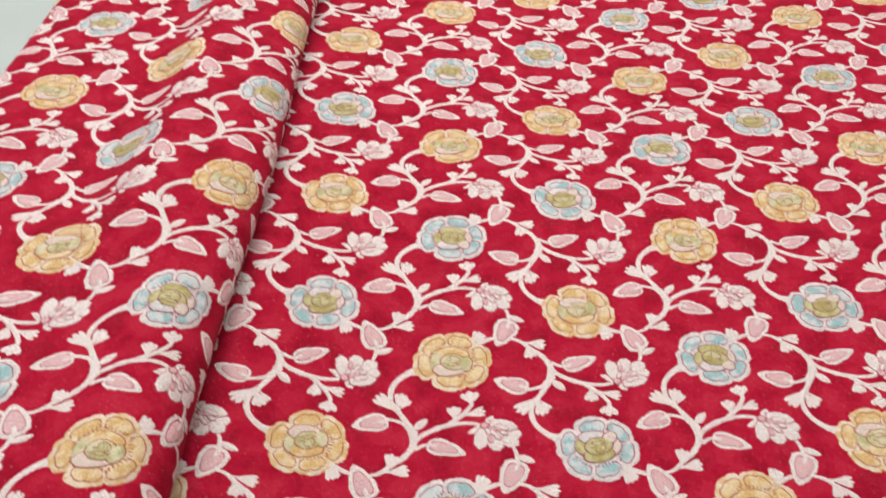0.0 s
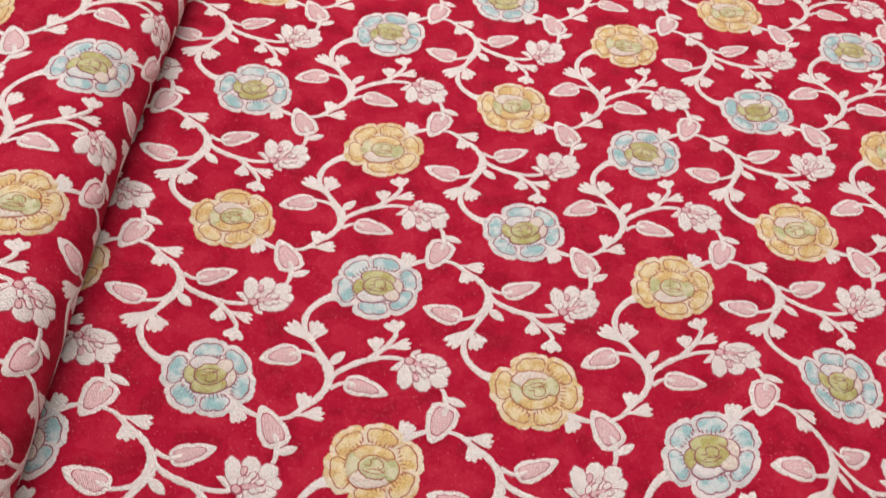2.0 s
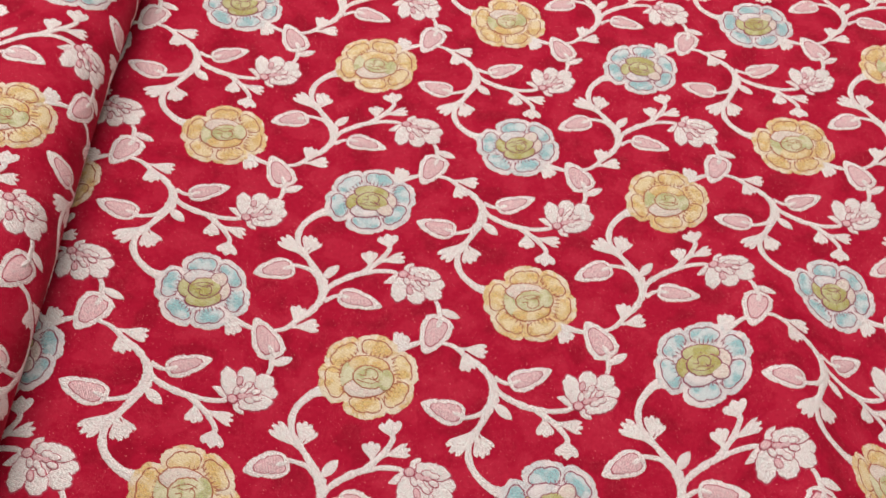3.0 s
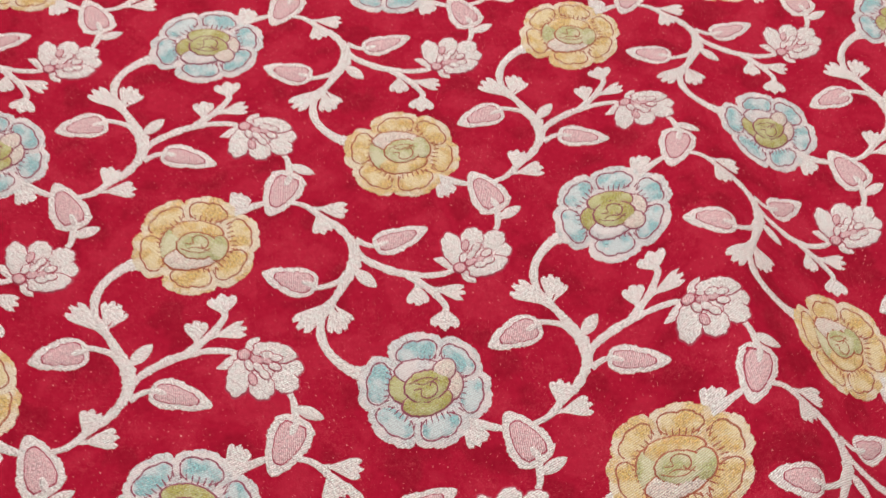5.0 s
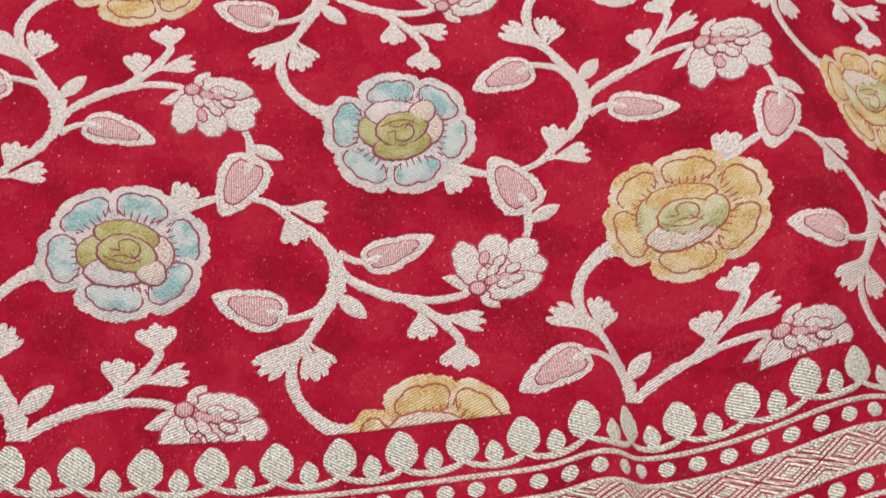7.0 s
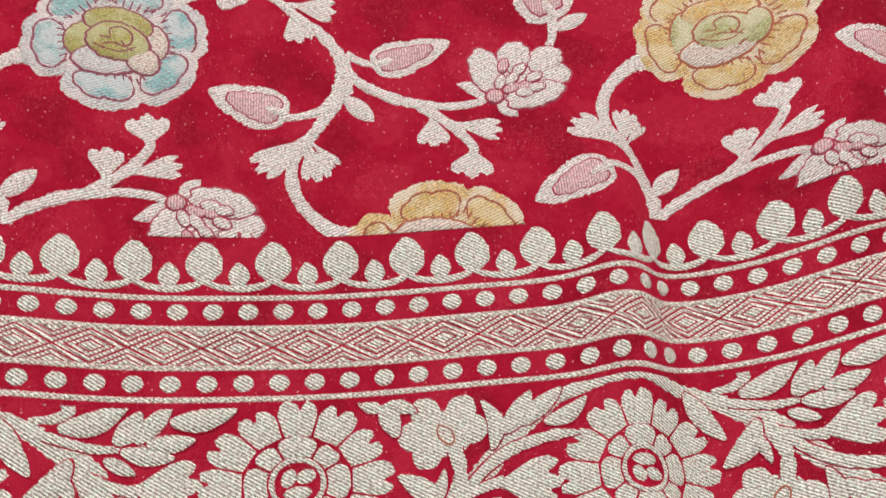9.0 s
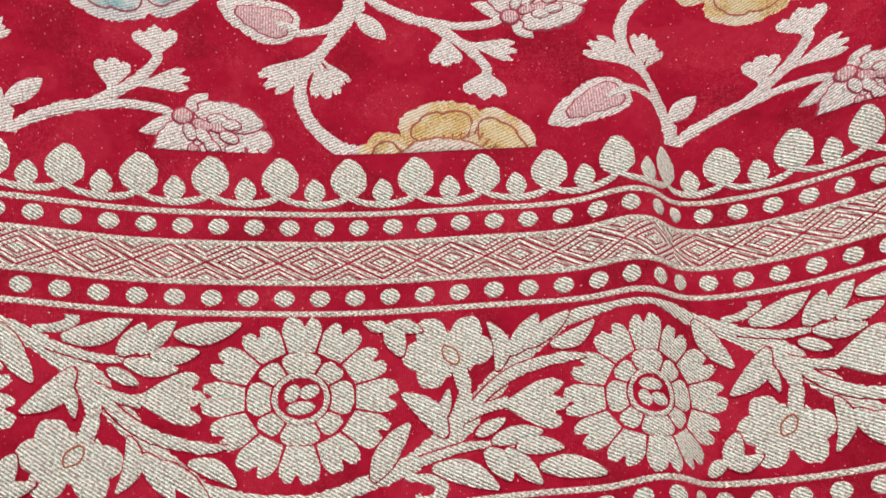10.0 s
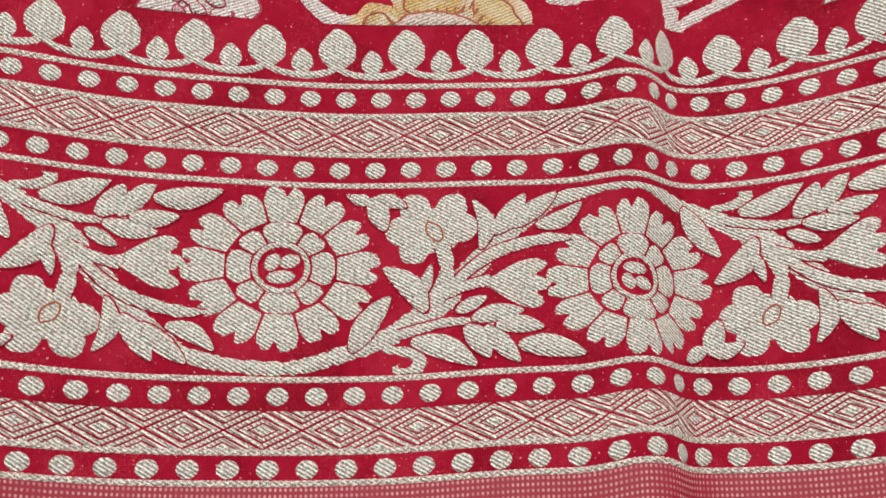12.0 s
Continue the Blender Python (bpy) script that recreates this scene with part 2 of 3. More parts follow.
# profile of the folded layer: way round from under its rolled edge, over the top, down to the table
ND = 400
_a = np.linspace(-0.45 * math.pi, 0.5 * math.pi, 120)
_round = np.stack([0.28 - 0.28 * np.cos(_a), 0.5 + 0.5 * np.sin(_a)], -1)
_d = np.linspace(0.28, 2.30, ND)
_top = 1 - 0.97 * S(1.95, 2.30, _d)
_prof = np.concatenate([_round, np.stack([_d[1:], _top[1:]], -1)])
_arc = np.concatenate([[0], np.cumsum(np.hypot(np.diff(_prof[:, 0]), np.diff(_prof[:, 1]) * 0.5))])
U_COLUMN, S_COLUMN = -1.112, 0.675


def upper(u, v):
    """The folded layer that lies on the spread one, with a rolled edge."""
    y = v + 0.055 + 0.075 * np.maximum(v - 2.9, 0) + 0.083 * S(1.4, 2.4, -u) + 0.009 * np.maximum(v - 4.2, 0)
    s = np.clip(S_COLUMN - (u - U_COLUMN) - 0.057 * (y - 3.7) + 0.066 * S(1.35, 2.2, -u), 0, _arc[-1])
    d, k = np.interp(s, _arc, _prof[:, 0]), np.interp(s, _arc, _prof[:, 1])
    edge = -0.945 + 0.067 * (y - 2.23) + 0.02 * np.sin(1.7 * y)
    high = 0.535 - 0.042 * (np.clip(y, 0.5, 9) - 2.3) * (1 - 0.04 * (y - 2.3))
    lying = np.where(d < 0.28, k, 1) * high + 0.110 * G(d, 0.55, 0.22) - 0.080 * S(0.624, 1.024, d) + 0.057 * S(1.024, 1.9, d) - (high - 0.03) * S(1.95, 2.30, d)
    w = S(3.2, 4.2, y)
    fall = k * high * (1 - w) + lying * w
    ripple = 0.014 * np.sin(3.1 * y + 2.2 * d) * S(0.3, 0.8, d)
    return np.stack([edge - d, y, 0.012 + np.maximum(fall + ripple, 0.0)], -1)


def mapped(surf, u, v, h):
    """Points in metres on a layer, lifted h along its normal."""
    e = 1e-3
    p = surf(u, v)
    n = np.cross(surf(u + e, v) - p, surf(u, v + e) - p)
    n /= np.maximum(np.linalg.norm(n, axis=-1, keepdims=True), 1e-12)
    return (p + n * np.asarray(h)[..., None]) * DM


# ---- building parts out of grids of cloth coordinates ----
class Shape:
    """Grids of (u, v, height) with a material each, gathered into one mesh."""

    def __init__(self):
        self.verts, self.faces, self.slots, self.mats, self.count = [], [], [], [], 0

    def grid(self, g, mat, closed=False):
        r, c = g.shape[:2]
        i = np.arange(r * c).reshape(r, c) + self.count
        if closed:
            i = np.concatenate([i, i[:, :1]], 1)
        f = np.stack([i[:-1, :-1], i[:-1, 1:], i[1:, 1:], i[1:, :-1]], -1).reshape(-1, 4)
        if mat not in self.mats:
            self.mats.append(mat)
        self.verts.append(g.reshape(-1, 3))
        self.faces.append(f)
        self.slots.append(np.full(len(f), self.mats.index(mat)))
        self.count += r * c
        return self

    def build(self, name, surf, parent, place=None, window=None, label=""):
        v = np.concatenate(self.verts)
        f, slots = np.concatenate(self.faces), np.concatenate(self.slots)
        if place:
            v = v * (1, place[2], 1) + (place[0], place[1], 0)
            if place[2] < 0:
                f = f[:, ::-1]
        if window:
            u0, u1, v0, v1 = window
            out = (v[:, 0] < u0) | (v[:, 0] > u1) | (v[:, 1] < v0) | (v[:, 1] > v1)
            v = v.copy()
            v[:, 0], v[:, 1] = np.clip(v[:, 0], u0, u1), np.clip(v[:, 1], v0, v1)
            v[:, 2] = np.where(out, 0.4 * v[:, 2], v[:, 2])
            keep = ~out[f].all(1)
            if keep.mean() < (0.45 if len(f) < 160 else 0.16):
                return None
            f, slots = f[keep], slots[keep]
            used = np.unique(f)
            again = np.zeros(len(v), int)
            again[used] = np.arange(len(used))
            v, f = v[used], again[f]
        p = mapped(surf, v[:, 0], v[:, 1], v[:, 2])
        a, b, c = p[f[:, 0]], p[f[:, 1]], p[f[:, 2]]
        mesh = bpy.data.meshes.new(name)
        mesh.from_pydata(p.tolist(), [], f.tolist())
        for m in self.mats:
            mesh.materials.append(m)
        mesh.polygons.foreach_set("material_index", slots.astype(np.int32))
        mesh.polygons.foreach_set("use_smooth", np.ones(len(f), bool))
        layer = mesh.uv_layers.new(name="cloth")
        layer.data.foreach_set("uv", (v[f.reshape(-1), :2] * DM).astype(np.float32).reshape(-1))
        ob = new(name, mesh)
        ob.parent = parent
        if label:
            ob["label"] = label
        return ob


H1 = 0.0015   # lift of the woven thread
H2 = 0.0020   # coloured thread on top of it
H3 = 0.0025   # outline threads


def spline(pts, n):
    """A smooth line through a few points."""
    p = np.array(pts, float)
    p = np.concatenate([[2 * p[0] - p[1]], p, [2 * p[-1] - p[-2]]])
    t = np.linspace(0, len(p) - 3 - 1e-9, n)
    i = t.astype(int)
    f = (t - i)[:, None]
    a, b, c, d = p[i], p[i + 1], p[i + 2], p[i + 3]
    return 0.5 * (2 * b + (c - a) * f + (2 * a - 5 * b + 4 * c - d) * f**2 + (3 * b - a - 3 * c + d) * f**3)


CROSS = np.array([(-1, -0.3), (-0.90, 0.85), (0, 1.0), (0.90, 0.85), (1, -0.3)])


def ragged(n, amount, seed):
    return 1 + amount * np.random.RandomState(seed).uniform(-1, 1, n)


def strip(pts, widths, n=14, h=H1, seed=1, rough=0.16):
    """A stem or thread along a smooth line, with its width from point to point."""
    line = spline(pts, n)
    w = np.interp(np.linspace(0, 1, n), np.linspace(0, 1, len(widths)), widths) / 2 * ragged(n, rough, seed)
    t = np.gradient(line, axis=0)
    t /= np.linalg.norm(t, axis=1, keepdims=True)
    side = np.stack([t[:, 1], -t[:, 0]], -1)
    g = np.zeros((n, 5, 3))
    g[:, :, :2] = line[:, None] + side[:, None] * w[:, None, None] * CROSS[None, :, :1]
    g[:, :, 2] = h * CROSS[None, :, 1]
    return g


def leaf(base, tip, width, n=12, h=H1, full=0.42, bend=0.0, seed=1, drop=False):
    """A pointed leaf from base to tip; drop: round at its base."""
    base, tip = np.array(base, float), np.array(tip, float)
    axis = tip - base
    length = np.linalg.norm(axis)
    axis /= length
    side = np.array([axis[1], -axis[0]])
    s = np.linspace(0, 1, n)
    e = math.log(0.5) / math.log(full)
    if drop:
        w = s**0.42 * (1 - s) ** 0.95
        w = (w / w.max() + 0.10 * S(0.6, 0.8, s) * (s < 0.97)) * width / 2 * ragged(n, 0.07, seed)
    else:
        w = np.sin(math.pi * s**e) ** 0.75 * width / 2 * ragged(n, 0.05, seed)
    along = s * length
    line = base + axis * along[:, None] + side * (bend * np.sin(math.pi * s) * length)[:, None]
    g = np.zeros((n, 5, 3))
    g[:, :, :2] = line[:, None] + side * (w[:, None] * CROSS[None, :, 0])[..., None]
    g[:, :, 2] = h * CROSS[None, :, 1] * np.where((s == 0) | (s == 1), 0.3, 1)[:, None]
    return g


def fan(base, tip, spread, lobes=3, n=16, h=H1, notch=0.16, neck=0.16, seed=1):
    """A small leaf that widens from a narrow base to a notched tip."""
    base, tip = np.array(base, float), np.array(tip, float)
    axis = tip - base
    length = np.linalg.norm(axis)
    mid = math.atan2(axis[1], axis[0])
    th = np.linspace(-1, 1, n)
    a = mid + radians(spread) / 2 * th
    lob = np.abs(np.cos(lobes * math.pi / 2 * (th + (0 if lobes % 2 else 1 / lobes))))
    r = length * (1 - notch + notch * lob ** 0.6) * (1 - 0.10 * th**2) * ragged(n, 0.04, seed)
    rr = np.array([0.0, 0.35, 0.7, 0.93, 1.0])
    k = np.array([-0.2, 0.9, 1.0, 0.9, -0.3])
    g = np.zeros((5, n, 3))
    squeeze = np.array([0.35, 0.62, 0.95, 1.0, 1.0])
    for i in range(5):
        ai = mid + (a - mid) * squeeze[i]
        start = base[None] + neck * length * 0.25 * np.stack([-np.sin(mid) * -th, np.cos(mid) * -th], -1) * (-1)
        g[i, :, :2] = (start if i == 0 else base[None] + r[:, None] * rr[i] * np.stack([np.cos(ai), np.sin(ai)], -1))
        g[i, :, 2] = h * k[i] * (1 if 0 < i < 4 else 1)
    edge = np.ones(n)
    edge[0] = edge[-1] = 0.0
    g[1:4, :, 2] = g[1:4, :, 2] * edge + (-0.0006) * (1 - edge)
    return g[:, ::-1]


def disc(centre, radius, h=H1, rings=(0.0, 0.5, 0.93, 1.0), turn=0.0):
    """A rounded patch: radius is a list of radii round the centre."""
    r = np.asarray(radius, float)
    n = len(r)
    a = np.arange(n) * 2 * math.pi / n + turn
    k = [1.0, 1.0, 0.9, -0.3]
    g = np.zeros((len(rings), n, 3))
    for i, q in enumerate(rings):
        g[i, :, 0] = centre[0] + np.cos(a) * r * q
        g[i, :, 1] = centre[1] + np.sin(a) * r * q
        g[i, :, 2] = h * k[i]
    return g


def oval(centre, a, b, turn=0.0, n=20, point=0.0, h=H1, bite=0.0, bites=0, seed=1):
    th = np.arange(n) * 2 * math.pi / n
    r = a * b / np.hypot(b * np.cos(th), a * np.sin(th))
    r = r * (1 + point * np.maximum(np.cos(th), 0) ** 9) * ragged(n, 0.04, seed)
    if bites:
        r = r * (1 - bite + bite * np.abs(np.cos(bites * th / 2)) ** 0.5)
    g = disc(centre, r, h, turn=turn)
    return g


def thing(name, label, category, kind="", group="", at=(0, 0, 0)):
    ob = new(name)
    ob.location = at
    ob.empty_display_size = 0.02
    return tagged(ob, label, category, group, kind)


# ---- table and room ----
def box_mesh(name, lo, hi, mat, parent=None, bevel=0.0):
    bm = bmesh.new()
    bmesh.ops.create_cube(bm, size=1)
    for v in bm.verts:
        v.co = Vector([(a + b) / 2 + c * (b - a) for a, b, c in zip(lo, hi, v.co)])
    if bevel:
        bmesh.ops.bevel(bm, geom=bm.edges[:], offset=bevel, segments=3, affect="EDGES", profile=0.6)
    mesh = bpy.data.meshes.new(name)
    bm.to_mesh(mesh)
    bm.free()
    mesh.materials.append(mat)
    ob = new(name, mesh)
    ob.parent = parent
    return ob


tagged(box_mesh("floor", (-2.1, -2.1, -0.85), (2.3, 2.7, -0.75), FLOOR), "dull beige tiled floor", "floor", kind="structure")
tagged(box_mesh("ceiling", (-2.1, -2.1, 1.80), (2.3, 2.7, 1.90), WALL), "plain white ceiling", "ceiling", kind="structure")
tagged(box_mesh("wall_east", (2.2, -2.1, -0.75), (2.3, 2.7, 1.80), WALL), "plain off-white wall", "wall", kind="structure")
tagged(box_mesh("wall_north", (-2.0, 2.6, -0.75), (2.2, 2.7, 1.80), WALL), "plain off-white wall", "wall", kind="structure")
tagged(box_mesh("wall_south", (-2.0, -2.1, -0.75), (2.2, -2.0, 1.80), WALL), "plain off-white wall", "wall", kind="structure")
wall = tagged(box_mesh("wall_west", (-2.1, -2.1, -0.75), (-2.0, 2.7, 0.25), WALL), "plain off-white wall with a window opening", "wall", kind="structure")
box_mesh("wall_head", (-2.1, -2.1, 1.45), (-2.0, 2.7, 1.80), WALL, wall)
box_mesh("wall_pier", (-2.1, -2.1, 0.25), (-2.0, 0.2, 1.45), WALL, wall)
box_mesh("wall_pier", (-2.1, 1.6, 0.25), (-2.0, 2.7, 1.45), WALL, wall)

table = thing("table", "table spread with a plain white sheet under the saree", "table", at=(0, 0, -0.75))
for o in (box_mesh("tabletop", (-0.9, -0.45, 0.715), (0.95, 1.25, 0.7437), SHEET, table, 0.006),):
    o["label"] = "smooth white sheeted table top"
for lx in (-0.82, 0.87):
    for ly in (-0.37, 1.17):
        box_mesh("leg", (lx - 0.03, ly - 0.03, 0.0), (lx + 0.03, ly + 0.03, 0.715), FLOOR, table, 0.004)

# ---- the saree ----
saree = thing("saree", "red silk saree with woven flowering vines and silver zari border", "saree")


def sheet(name, surf, u0, u1, v0, v1, nu, nv, mat, label, h=0.0, dense=None):
    uu, vv = np.linspace(u0, u1, nu), np.linspace(v0, v1, nv)
    if dense is not None:
        uu = np.unique(np.concatenate([uu, dense]))
    a, b = np.meshgrid(uu, vv)
    g = np.stack([a, b, np.full_like(a, h)], -1)
    ob = Shape().grid(g, mat).build(name, surf, saree, label=label)
    return ob


LOW = (-1.55, 4.6, -0.905, 7.9)
TOP = (-4.2, U_COLUMN + S_COLUMN + 0.10, 0.0, 7.9)
sheet("spread_layer", lower, LOW[0], LOW[1], LOW[2], LOW[3], 150, 320, RED, "sheer red silk spread flat in soft waves", dense=np.linspace(0.9, 2.1, 70))
sheet("selvedge", lower, LOW[0], LOW[1], -0.99, LOW[2], 150, 8, SELVEDGE, "red selvedge with fine pale stitches", dense=np.linspace(0.9, 2.1, 70))
sheet("folded_layer", upper, TOP[0], TOP[1], -0.95, TOP[3], 260, 160, RED, "folded red silk layer with a rolled edge")


# ---- woven flowers ----
PETALS = [  # angle, reach, length, breadth and lift of each rose petal
    (97, 0.130, 0.066, 0.094, 0), (38, 0.143, 0.064, 0.088, 1), (-14, 0.148, 0.062, 0.084, 0),
    (-75, 0.140, 0.064, 0.092, 1), (-133, 0.150, 0.064, 0.090, 0), (170, 0.146, 0.066, 0.094, 1),
]


def lobed(length, breadth, th, lobes, depth, shift):
    """Radii of a full, blunt petal with round scallops along its outer side."""
    r = ((np.abs(np.cos(th)) / length) ** 2.5 + (np.abs(np.sin(th)) / breadth) ** 2.5) ** (-1 / 2.5)
    bumps = np.abs(np.cos(lobes * th + shift)) ** 0.55
    return r * np.where(np.cos(th) > -0.25, 1 - depth + depth * bumps, 1 - 0.5 * depth)


def petal_shape(k, rim, fill, stitch):
    ang, reach, length, breadth, lift = PETALS[k]
    lift *= 0.0014
    a = radians(ang)
    f, e = np.array([math.cos(a), math.sin(a)]), np.array([-math.sin(a), math.cos(a)])
    c = f * reach * (1.0, 0.95)
    n = 80
    th = np.arange(n) * 2 * math.pi / n
    out = lobed(length, breadth, th, 2.6, 0.15, 0.3 * (k % 3 - 1)) * ragged(n, 0.034, 40 + k)
    s = Shape()
    s.grid(disc(c, out, H1 + lift, turn=a), rim, True)
    c2 = c - 0.004 * f
    inner = lobed(length * 0.60, breadth * 0.70, th, 1.9, 0.20, 0.5 * (k % 3 - 1))
    s.grid(disc(c2, inner, H2 + lift, rings=(0.0, 0.6, 0.94, 1.0), turn=a), fill, True)
    # outline round the coloured field, open towards the heart, and short strokes at its foot
    arc = np.radians(np.linspace(-132, 134, 23))
    ri = np.interp(np.mod(arc, 2 * math.pi), th, inner, period=2 * math.pi) * 1.04
    s.grid(strip(np.stack([c2[0] + ri * np.cos(arc + a), c2[1] + ri * np.sin(arc + a)], -1), [0.004, 0.0060, 0.0056, 0.004], 60, H3 + lift, 7 + k, 0.35), stitch)
    for j in range(7):
        q = (j - 3) * 0.0165
        b0 = c2 - f * (0.041 - 0.0026 * abs(j - 3)) + e * q
        s.grid(strip([b0, b0 + f * 0.010 + e * q * 0.10, b0 + f * (0.025 - 0.003 * abs(j - 3)) + e * q * 0.2], [0.0050, 0.0038], 5, H3 + lift, j, 0.3), stitch)
    return s


def edged(s, c, a, b, turn, mat, line, h, seed, width=0.0045, point=0.0, bites=0, bite=0.0):
    """A patch of thread with a thin dark line round it."""
    s.grid(oval(c, a + width, b + width, turn, 40, point, h, bite, bites, seed), line, True)
    s.grid(oval(c, a, b, turn, 40, point, h + 0.0004, bite, bites, seed), mat, True)
    return s


def rose_parts(blue):
    rim, fill, stitch = (BLUE_RIM, BLUE, STITCH_DARK) if blue else (GOLD_RIM, GOLD, STITCH_BROWN)
    n = 60
    th = np.arange(n) * 2 * math.pi / n
    ground = Shape().grid(disc((0, 0), 0.136 + 0.010 * np.cos(2 * th), H1 - 0.0004), rim, True)
    petals = [petal_shape(k, rim, fill, stitch) for k in range(6)]
    heart, lines = Shape(), Shape()
    if blue:
        core = OLIVE
        round_ = [((-0.068, 0.004), 0.046, 0.050, 0.5, OLIVE), ((0.082, 0.004), 0.036, 0.050, -0.1, CREAM), ((-0.002, 0.050), 0.092, 0.044, -0.15, BLUE_RIM), ((0.004, -0.044), 0.082, 0.044, 0.2, OLIVE), ((0.062, 0.050), 0.046, 0.034, 0.8, CREAM)]
    else:
        core = GREEN
        round_ = [((-0.074, -0.008), 0.046, 0.072, 0.2, GREEN), ((0.000, -0.050), 0.088, 0.044, 0.15, GOLD), ((-0.012, 0.048), 0.096, 0.046, -0.1, CREAM), ((0.068, 0.018), 0.034, 0.050, 0.2, GREEN)]
    ruffle = [edged(Shape(), c, a, b, t, m, stitch, H2 + 0.0016 + 0.0005 * k, 60 + k, 0.0046) for k, (c, a, b, t, m) in enumerate(round_)]
    top = H2 + 0.0016 + 0.0005 * len(round_)
    edged(heart, (0.0, 0.004), 0.068, 0.052, 0.25, core, stitch, top, 12, 0.0056, 0.22)
    for pts, w in (
        ([(-0.036, -0.006), (-0.012, -0.004), (-0.014, -0.026), (0.010, -0.034), (0.034, -0.018), (0.036, 0.006), (0.020, 0.018), (-0.004, 0.010), (-0.030, 0.016)], 0.0050),
        ([(-0.050, 0.014), (-0.016, 0.028), (0.016, 0.032), (0.046, 0.018)], 0.0044),
        ([(0.014, 0.004), (0.024, 0.018), (0.042, 0.030)], 0.0044),
    ):
        lines.grid(strip(pts, [w * 0.8, w, w * 0.8], 5 * len(pts), top + 0.0018, 3, 0.35), stitch)
    return ground, petals, ruffle, heart, lines


ROSES = {b: rose_parts(b) for b in (True, False)}


def rose(blue, surf, place, window):
    ground, petals, ruffle, heart, lines = ROSES[blue]
    ob = ground.build("rose", surf, saree, place, window, "pale blue woven rose with an olive heart" if blue else "golden woven rose with a green heart")
    if ob is None:
        for k, p in enumerate(petals):
            ob = p.build("rose_petal", surf, saree, place, window)
        return
    for p in petals:
        p.build("petal", surf, ob, place, window)
    for p in ruffle:
        p.build("inner_petal", surf, ob, place, window)
    heart.build("rose_heart", surf, ob, place, window)
    lines.build("outline_thread", surf, ob, place, window)


def stems():
    s = Shape()
    s.grid(strip([(-0.412, 0.702), (-0.350, 0.682), (-0.295, 0.634), (-0.238, 0.586), (-0.200, 0.530), (-0.191, 0.487), (-0.196, 0.442), (-0.232, 0.374), (-0.262, 0.326), (-0.290, 0.288)], [0.020, 0.021, 0.025, 0.029, 0.034, 0.038, 0.049, 0.034, 0.025, 0.038], 70), SILVER_BODY)
    s.grid(strip([(-0.290, 0.288), (-0.311, 0.247), (-0.312, 0.186), (-0.288, 0.131), (-0.238, 0.081), (-0.196, 0.060)], [0.034, 0.027, 0.030, 0.031, 0.034, 0.045], 44, seed=2), SILVER_BODY)
    s.grid(strip([(-0.186, 0.536), (-0.150, 0.516), (-0.124, 0.508)], [0.025, 0.018, 0.016], 8, seed=3), SILVER_BODY)
    s.grid(strip([(-0.198, 0.512), (-0.159, 0.461), (-0.105, 0.427), (-0.050, 0.403), (0.033, 0.386), (0.104, 0.389), (0.134, 0.402)], [0.022, 0.025, 0.029, 0.029, 0.022, 0.021, 0.019], 52, seed=4), SILVER_BODY)
    s.grid(strip([(-0.040, 0.402), (0.010, 0.366), (0.055, 0.325), (0.091, 0.272), (0.088, 0.245)], [0.020, 0.027, 0.027, 0.022, 0.022], 26, seed=5), SILVER_BODY)
    s.grid(strip([(-0.202, 0.436), (-0.246, 0.385), (-0.290, 0.368), (-0.330, 0.362)], [0.025, 0.022, 0.019, 0.018], 12, seed=6), SILVER_BODY)
    s.grid(strip([(-0.488, 0.701), (-0.544, 0.677), (-0.586, 0.656)], [0.020, 0.019, 0.016], 8, seed=7), SILVER_BODY)
    s.grid(strip([(-0.398, 0.812), (-0.404, 0.873), (-0.416, 0.900)], [0.020, 0.022, 0.020], 8, seed=8), SILVER_BODY)
    return s


def blossom_shape():
    s, t = Shape(), Shape()
    foot = np.array([0.153, 0.404])
    s.grid(oval((0.214, 0.452), 0.086, 0.066, 0.5, 24, h=H1 - 0.0002), SILVER_BODY, True)
    for k, (b, tip, w) in enumerate((((0.140, 0.408), (0.080, 0.438), 0.038), ((0.162, 0.394), (0.202, 0.346), 0.038))):
        s.grid(leaf(b, tip, w, 12, H1, 0.42, 0.06, seed=k), SILVER_BODY)
    for k, (c, a, b, turn) in enumerate((  # outer petals, each over the one before
        ((0.294, 0.456), 0.044, 0.034, 0.1), ((0.278, 0.500), 0.048, 0.038, 0.5), ((0.206, 0.510), 0.050, 0.042, 1.2),
        ((0.138, 0.478), 0.070, 0.040, 1.75), ((0.246, 0.402), 0.076, 0.036, 0.25),
    )):
        edged(s, c, a, b, turn, SILVER_BODY, STITCH_PINK, H1 + 0.0005 * k, k, 0.0034, bites=9, bite=0.12)
    for k, (r, ang) in enumerate(((0.088, 72), (0.094, 48), (0.106, 26), (0.076, 18), (0.062, 46), (0.040, 66), (0.044, 26), (0.070, 4), (0.100, 10))):
        q = radians(ang)
        edged(t, foot + r * np.array([math.cos(q), math.sin(q)]), 0.021, 0.012, q, PINK if k % 3 == 0 else SILVER_BODY, STITCH_PINK, H1 + 0.0028 + 0.0004 * (k % 3), k, 0.0032)
    calyx = edged(Shape(), foot, 0.020, 0.018, 0, PINK, STITCH_PINK, H1 + 0.0034, 3)
    return s, t, calyx, foot


